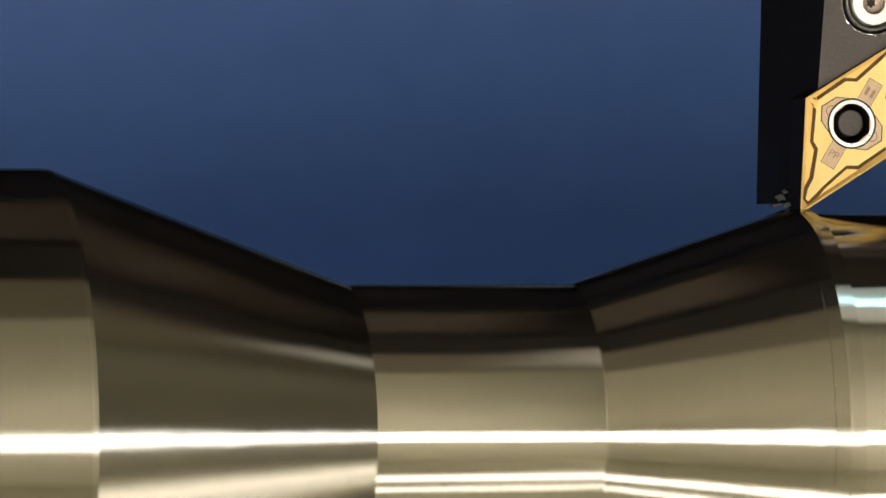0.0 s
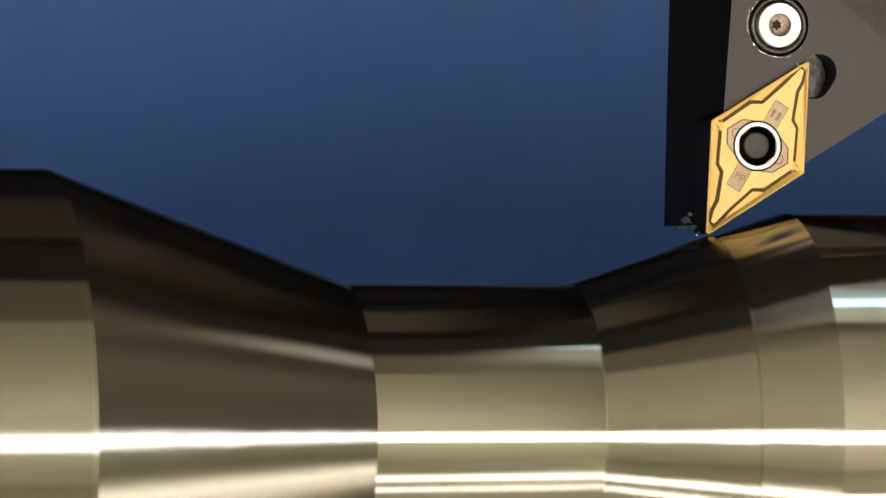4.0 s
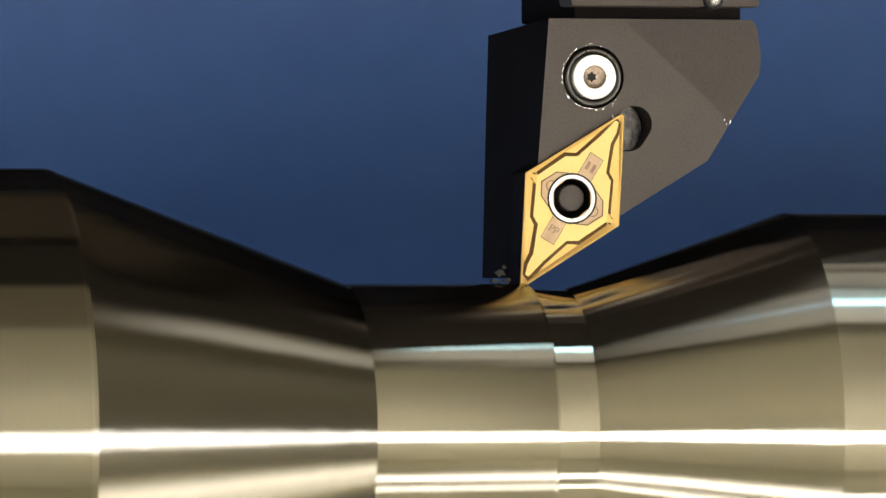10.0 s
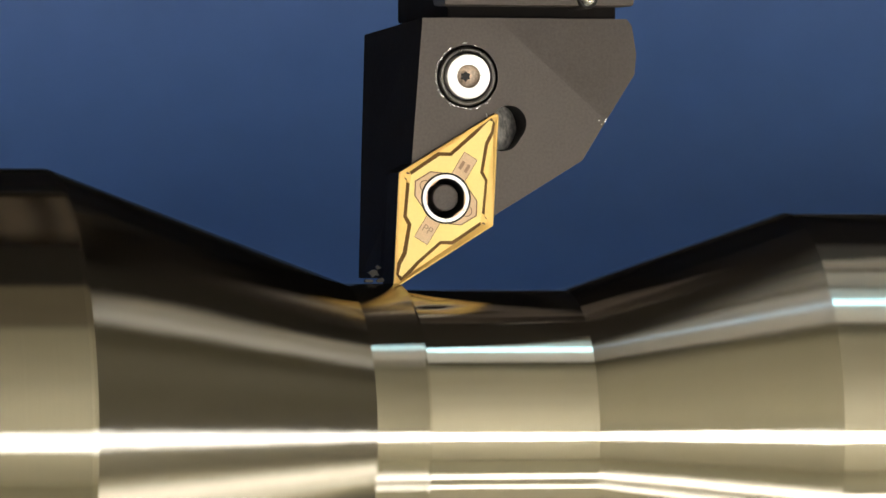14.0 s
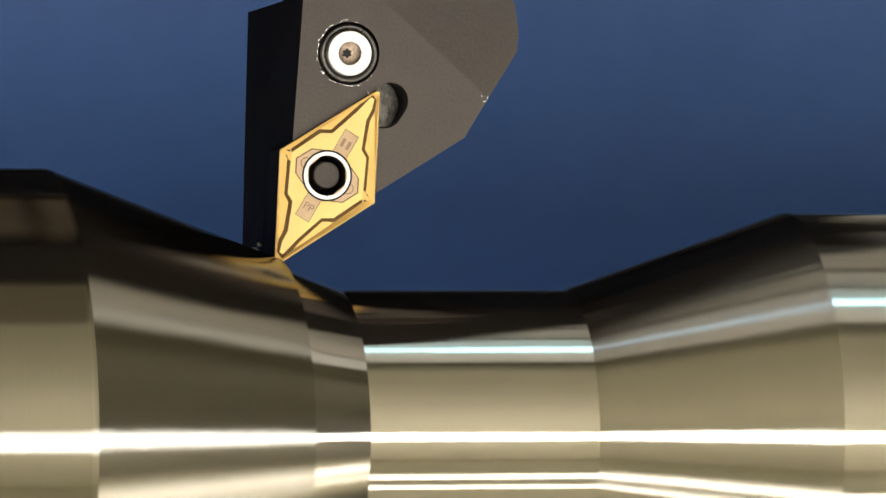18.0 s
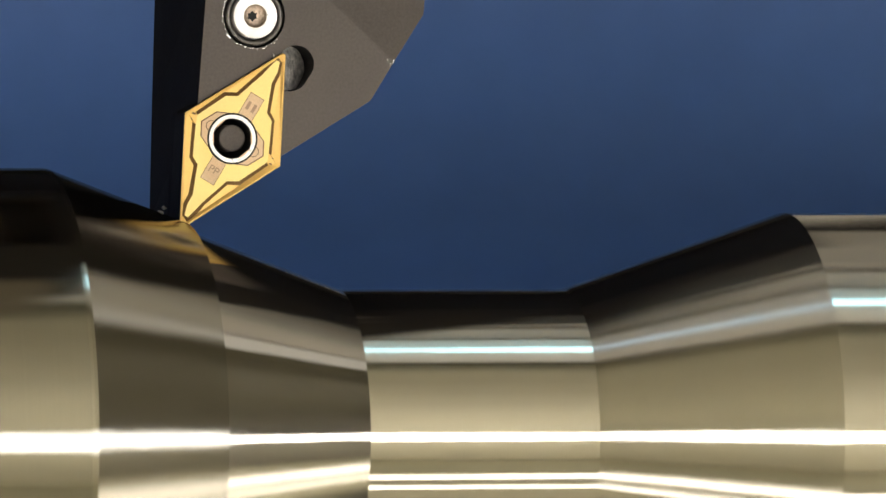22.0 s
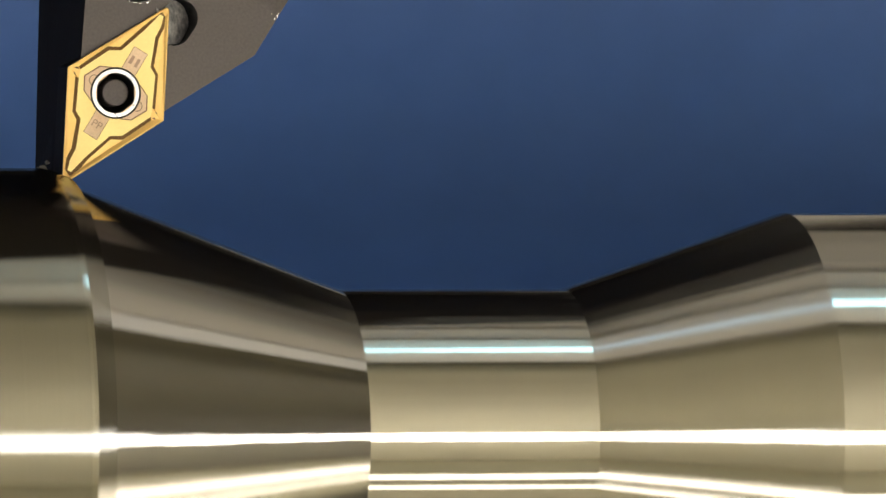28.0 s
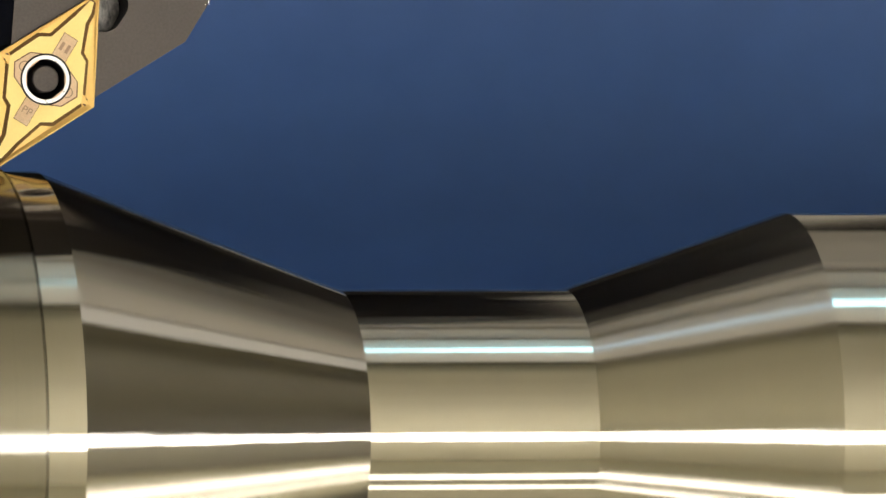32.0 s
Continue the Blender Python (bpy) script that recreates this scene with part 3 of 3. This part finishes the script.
def cutting_insert():
    outer, inner = groove_loop(GROOVE_OUT), groove_loop(GROOVE_IN)
    bm = bmesh.new()
    o = insert_outline(0.0, 0.4)
    rim = insert_outline(0.22, 0.3)
    rows = loft(bm, [(o, 0.25), (o, 0.12), (insert_outline(0.09, 0.36), 0.0), (rim, 0.0)])
    last = rows[-1]
    edges = [e for e in bm.edges if e.verts[0] in last and e.verts[1] in last]
    _, more = loop_edges(bm, [(x, z, None) for x, z in outer], 0.21)
    bmesh.ops.triangle_fill(bm, edges=edges + more, use_beauty=True)
    bmesh.ops.recalc_face_normals(bm, faces=list(bm.faces))
    ins = part("insert", bm, GOLD, tool, "gold-coated rhombic cutting insert")
    # Near-black colour stands in for the gold flank's dark reflection.
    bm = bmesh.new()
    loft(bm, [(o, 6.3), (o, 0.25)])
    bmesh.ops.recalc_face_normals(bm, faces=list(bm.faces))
    part("flank", bm, FLANK_SHADE, ins, "gold flank of the insert, coloured dark for its dim reflection")
    # the walls of the chip breaker, one a side, coloured dark as shade, and the pale ramps at the blunt corners
    n = len(outer)
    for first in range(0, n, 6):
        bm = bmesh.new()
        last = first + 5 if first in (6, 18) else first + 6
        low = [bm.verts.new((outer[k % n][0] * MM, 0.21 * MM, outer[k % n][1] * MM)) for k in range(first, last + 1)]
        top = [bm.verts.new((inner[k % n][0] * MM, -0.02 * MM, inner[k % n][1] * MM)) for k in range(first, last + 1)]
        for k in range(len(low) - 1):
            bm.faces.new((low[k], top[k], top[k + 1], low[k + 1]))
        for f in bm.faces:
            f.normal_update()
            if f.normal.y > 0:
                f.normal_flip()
        part("chip_breaker", bm, GOLD_SHADE, ins, "step of the chip breaker, coloured dark as shade")
    for k in (11, 23):
        j = (k + 1) % n
        bm = bmesh.new()
        a, b = Vector(outer[k]), Vector(outer[j])
        c, d = Vector(inner[j]), Vector(inner[k])
        tip = Vector(HOLE) + (a.lerp(b, 0.5) - Vector(HOLE)) * 1.16
        cross = [(a, 0.21), (tip, 0.06), (b, 0.21), (c, -0.02), (d, -0.02)]
        bm.faces.new([bm.verts.new((p.x * MM, (y - 0.004) * MM, p.y * MM)) for p, y in cross])
        bm.normal_update()
        for f in bm.faces:
            if f.normal.y > 0:
                f.normal_flip()
        ramp = part("corner_ramp", bm, GOLD, ins, "small gold ramp at the blunt corner")
        mid = a.lerp(b, 0.5)
        for u in (0.25, 0.75):
            q = a.lerp(b, u)
            w = (tip - mid) * 0.55
            nick = [q + (b - a) * 0.09, q - (b - a) * 0.09, q - (b - a) * 0.05 + w * (1 - u * 0.4), q + (b - a) * 0.07 + w * 0.8]
            part("nick", prism(bmesh.new(), [tuple(p) for p in nick], 0.02, 0.3), INK, ramp)
    # the raised middle, round the hole
    bm = bmesh.new()
    _, edges = loop_edges(bm, [(x, z, None) for x, z in inner], -0.02)
    _, more = loop_edges(bm, circle(*HOLE, 3.3, 48), -0.02)
    bmesh.ops.triangle_fill(bm, edges=edges + more, use_beauty=True)
    for f in bm.faces:
        f.normal_update()
        if f.normal.y > 0:
            f.normal_flip()
    part("plateau", bm, GOLD_PLATEAU, ins, "pale gold raised middle")
    # the rim, the bore and the pin in it
    part("hole_rim", lathe_y(*HOLE, [(3.30, 0.0), (3.26, -0.12), (2.80, -0.12), (2.72, 0.1)], 48, False), GLINT_METAL, ins, "rim round the hole, coloured white for its glint")
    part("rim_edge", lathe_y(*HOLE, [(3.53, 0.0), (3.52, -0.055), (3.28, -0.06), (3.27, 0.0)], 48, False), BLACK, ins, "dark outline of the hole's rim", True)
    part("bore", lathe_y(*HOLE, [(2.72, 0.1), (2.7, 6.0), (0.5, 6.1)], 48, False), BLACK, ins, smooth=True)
    part("lever_pin", lathe_y(HOLE[0] + 0.3, HOLE[1] + 0.08, [(1.7, 1.5), (1.86, 1.7), (1.86, 5.5)], 40), OXIDE, ins, "grey clamping pin")
    part("shim", prism(bmesh.new(), insert_outline(0.35, 0.5), 6.35, 9.6), OXIDE_SHADED, ins, "steel shim under the insert, coloured dark as shade")
    along = (Vector(INSERT[2]) - Vector(INSERT[0])).normalized()
    across = Vector((along.y, -along.x))
    for side in (-1, 1):
        c = Vector(HOLE) + along * side * 5.05
        pts = [c + along * a * 1.72 + across * b * 1.04 for a, b in ((-1, -1), (-1, 1), (1, 1), (1, -1))]
        rim = [c + along * a * 1.78 + across * b * 1.10 for a, b in ((-1, -1), (-1, 1), (1, 1), (1, -1))]
        part("marking_edge", prism(bmesh.new(), [tuple(p) for p in rim], -0.035, 0.1), INK, ins)
        mark = part("marking_flat", prism(bmesh.new(), [tuple(p) for p in pts], -0.05, 0.1), PINK, ins, "pinkish bare flat with a stamped mark")
        if side == 1:
            for k in (-0.45, 0.45):
                q = c + across * k
                stroke = [q + along * a * 0.6 + across * b * 0.22 for a, b in ((-1, -1), (-1, 1), (1, 1), (1, -1))]
                part("stamp_bar", prism(bmesh.new(), [tuple(p) for p in stroke], -0.058, 0.0), STAMP, mark)
        else:
            stamp = bpy.data.curves.new("stamp", "FONT")
            stamp.body, stamp.size, stamp.align_x, stamp.align_y = "PP", 1.5 * MM, "CENTER", "CENTER"
            holder = new("stamp_text", stamp)
            bpy.context.view_layer.update()
            letters = bpy.data.meshes.new_from_object(holder.evaluated_get(bpy.context.evaluated_depsgraph_get()))
            bpy.data.objects.remove(holder)
            letters.transform(Matrix.Translation((c.x * MM, -0.058 * MM, c.y * MM)) @ Matrix.Rotation(radians(90), 4, "X") @ Matrix.Rotation(across.angle_signed(Vector((1, 0))), 4, "Z"))
            letters.materials.clear()
            letters.materials.append(STAMP)
            word = new("stamp", letters)
            word.parent = mark
    # shoulders beside the hole
    for side in (-1, 1):
        plate = [Vector((x, z)) * -side for x, z in ((-2.6, -1.6), (-3.3, -1.07), (-4.3, 0.34), (-4.22, 2.31), (-2.1, 3.58), (-0.4, 3.4), (-0.6, 2.8), (-2.6, 1.2))]
        pts = [Vector(HOLE) + q for q in plate]
        rim = [Vector(HOLE) + q * 1.04 for q in plate]
        part("shoulder_edge", prism(bmesh.new(), [tuple(p) for p in rim], -0.035, 0.1), INK, ins)
        pad = part("shoulder", prism(bmesh.new(), [tuple(p) for p in pts], -0.045, 0.1), PINK, ins, "pinkish bare shoulder beside the hole")
        ear = Vector(HOLE) + Vector((-2.95, 1.75)) * -side
        part("ear", lathe_y(ear.x, ear.y, [(0.78, 0.0), (0.76, -0.056), (0.66, -0.056), (0.65, 0.0)], 28, False), INK, pad, "dark round outline")
    return ins


cutting_insert()


def clamp_screw():
    screw = part("clamp_screw", lathe_y(*SCREW, [(1.55, 0.3), (1.62, 0.06), (3.0, 0.05), (3.12, 0.3), (3.2, 3.5)], 64, False), GLINT_METAL, tool, "bright round clamping screw")
    part("screw_collar", lathe_y(*SCREW, [(3.3, 1.2), (3.5, 0.5), (3.95, 0.5), (4.1, 1.4)], 48, False), COLLAR, screw, smooth=True)
    part("socket_face", lathe_y(*SCREW, [(0.02, 0.5), (0.9, 0.45), (1.45, 0.35), (1.58, 0.15)], 32, False), BRONZE, screw, "brownish worn socket", True)
    star = [(SCREW[0] - 0.35 + (0.75 if i % 2 else 0.5) * math.cos(math.pi * i / 6), SCREW[1] + (0.75 if i % 2 else 0.5) * math.sin(math.pi * i / 6)) for i in range(12)]
    part("socket_star", prism(bmesh.new(), star, 0.28, 1.2), BLACK, screw)


clamp_screw()


def swarf():
    """Small bright chips that cling to the holder by the cutting point."""
    rng = random.Random(11)
    for x, z, size, mat, label in ((-2.6, 1.9, 0.75, SWARF, "small dull metal chip"), (-1.5, 1.0, 0.6, SWARF, "small dull metal chip"), (-3.2, 0.9, 0.5, SWARF, "small dull metal chip"),
                                   (-1.9, 2.7, 0.4, SWARF, "small dull metal chip"), (-0.7, 0.1, 0.3, SWARF, "small dull metal chip"), (-1.0, -0.15, 0.13, CHROME, "bright metal splinter")):
        flake = [(x + size * rng.uniform(0.4, 1.3) * math.cos(a), z + size * rng.uniform(0.3, 1.0) * math.sin(a)) for a in (0.3, 0.9, 1.6, 2.4, 3.0, 3.7, 4.4, 5.1, 5.8)]
        bm = prism(bmesh.new(), flake, rng.uniform(1.6, 1.9), 2.6)
        part("swarf_chip", bm, mat, tool, label)


swarf()

# ---- the turret ----
turret = tagged(new("tool_turret"), "dark steel tool turret that carries the turning tool along", "turret")
part("rear_block", bevelled(box(bmesh.new(), -140 * MM, 112 * MM, 20 * MM, 150 * MM, 76 * MM, 260 * MM), 0.004), DARK, turret)
# Unseen skirt, added to darken the reflection atop the small cylinder.
part("blocking_skirt", bevelled(box(bmesh.new(), -140 * MM, 130 * MM, 151 * MM, 157 * MM, 48 * MM, 200 * MM), 0.001), DARK, turret)
part("slide_ram", bevelled(box(bmesh.new(), -40 * MM, 40 * MM, 158 * MM, 730 * MM, 190 * MM, 255 * MM), 0.003), DARK, turret)
plan = [(-140, -78), (-16, -76), (-12, -57), (-7, -57), (-7, -36), (32, -26), (60, 0), (66, 19), (-140, 19)]


def plan_block(name, corners, z0, z1, mat, label=""):
    """A block with a plan of corners (x, y), in millimetres, between two heights."""
    bm = bmesh.new()
    rows = [[bm.verts.new((x * MM, y * MM, z * MM)) for x, y in corners] for z in (z0, z1)]
    for row in rows:
        bm.faces.new(row)
    for i in range(len(corners)):
        j = (i + 1) % len(corners)
        bm.faces.new((rows[0][i], rows[0][j], rows[1][j], rows[1][i]))
    bmesh.ops.recalc_face_normals(bm, faces=list(bm.faces))
    return part(name, bevelled(bm, 0.0008), mat, turret, label)


plan_block("front_block", plan, 49, 125, TURRET)
plan_block("nose_block", [(-12, -57), (-7, -57), (-7, -36), (32, -26), (60, 0), (66, 19), (-12, 19)], 41, 48.8, TURRET)
plan_block("cross_bar", [(-139, -46), (-12.3, -46), (-12.3, -24), (-139, -24)], 41, 48.8, TURRET)
plan_block("cross_bar", [(-139, 9), (-12.3, 9), (-12.3, 18.8), (-139, 18.8)], 41, 48.8, TURRET)
plan_block("slotted_plate", [(-52, -23.8), (-20, -23.8), (-20, 8.8), (-52, 8.8)], 47, 48.8, BROWN, "brown oiled plate behind the ribs")
# The brown plate goes on, coloured darker to dim the large cylinder's reflection.
plan_block("plain_plate", [(-138, -23.8), (-52.3, -23.8), (-52.3, 8.8), (-138, 8.8)], 45, 48.8, DRAB, "brown plate, coloured darker to dim the large cylinder's reflection")
# Unseen ribs, added so the long taper mirrors the plate dark.
for k in range(4):
    x = -46 + 8 * k
    part("rib", box(bmesh.new(), x * MM, (x + 1) * MM, -23.7 * MM, 8.7 * MM, 42 * MM, 46.9 * MM), TURRET, turret)
# Unseen lip, toned for the olive band mirrored in the neck.
plan_block("front_lip", [(-138, -77), (-17, -75), (-12.3, -56), (-12.3, -46.2), (-138, -46.2)], 41, 48.8, TAN, "tan lip added for the band mirrored in the neck")
plan_block("rear_plate", [(-138, 21), (10, 21), (10, 148), (-138, 148)], 72, 76, UMBER, "umber oiled plate")
part("clamp_block", bevelled(box(bmesh.new(), 6.0 * MM, 33.0 * MM, -4.0 * MM, 2.9 * MM, 38.6 * MM, 112 * MM), 0.0006), OXIDE, turret)


def motions():
    rows = [(t, pose(s * MM, 0, AXIS + tip_height(s) * MM)) for t, s in FEED]
    walk(tool, rows)
    walk(turret, rows)
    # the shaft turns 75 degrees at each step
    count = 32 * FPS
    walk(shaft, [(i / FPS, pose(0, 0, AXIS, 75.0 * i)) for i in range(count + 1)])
    rest = Matrix.Identity(4)
    for ob, t0, t1, way in peeled:
        gone = Matrix.Translation(way)
        walk(ob, [(0.0, rest if t1 > 0.04 else gone)] + ([(t0, rest)] if t0 > 0.04 else []) +
             ([(max(t1, t0 + 0.04), gone)] if t1 > 0.04 else []) + [(32.1, gone)])
    # the last rings of the long taper are pushed along before the tool
    for ob, b, t0 in pushed:
        rows = [(0.0, rest), (t0, rest)] + [(t, Matrix.Translation(((s + 0.2 - b) * MM, 0, 0))) for t, s in FEED if t > t0 + 0.05]
        walk(ob, rows)
    # the sleeves give way at the pace of the tool
    slide = [(0.0, rest), (8.4, rest)]
    for t, s in FEED:
        if 8.4 < t < 16.6:
            slide.append((t, Matrix.Translation((min(0.0, s + 0.2 - U_NECK_B) * MM, 0, 0))))
    walk(neck_skin, slide + [(32.0, slide[-1][1])])
    slide = [(0.0, rest), (29.2, rest)]
    for t, s in FEED:
        if t > 29.2:
            slide.append((t, Matrix.Translation((min(0.0, s + 0.2 - U_BIG_A + 0.8) * MM, 0, 0))))
    walk(big_skin, slide)


motions()
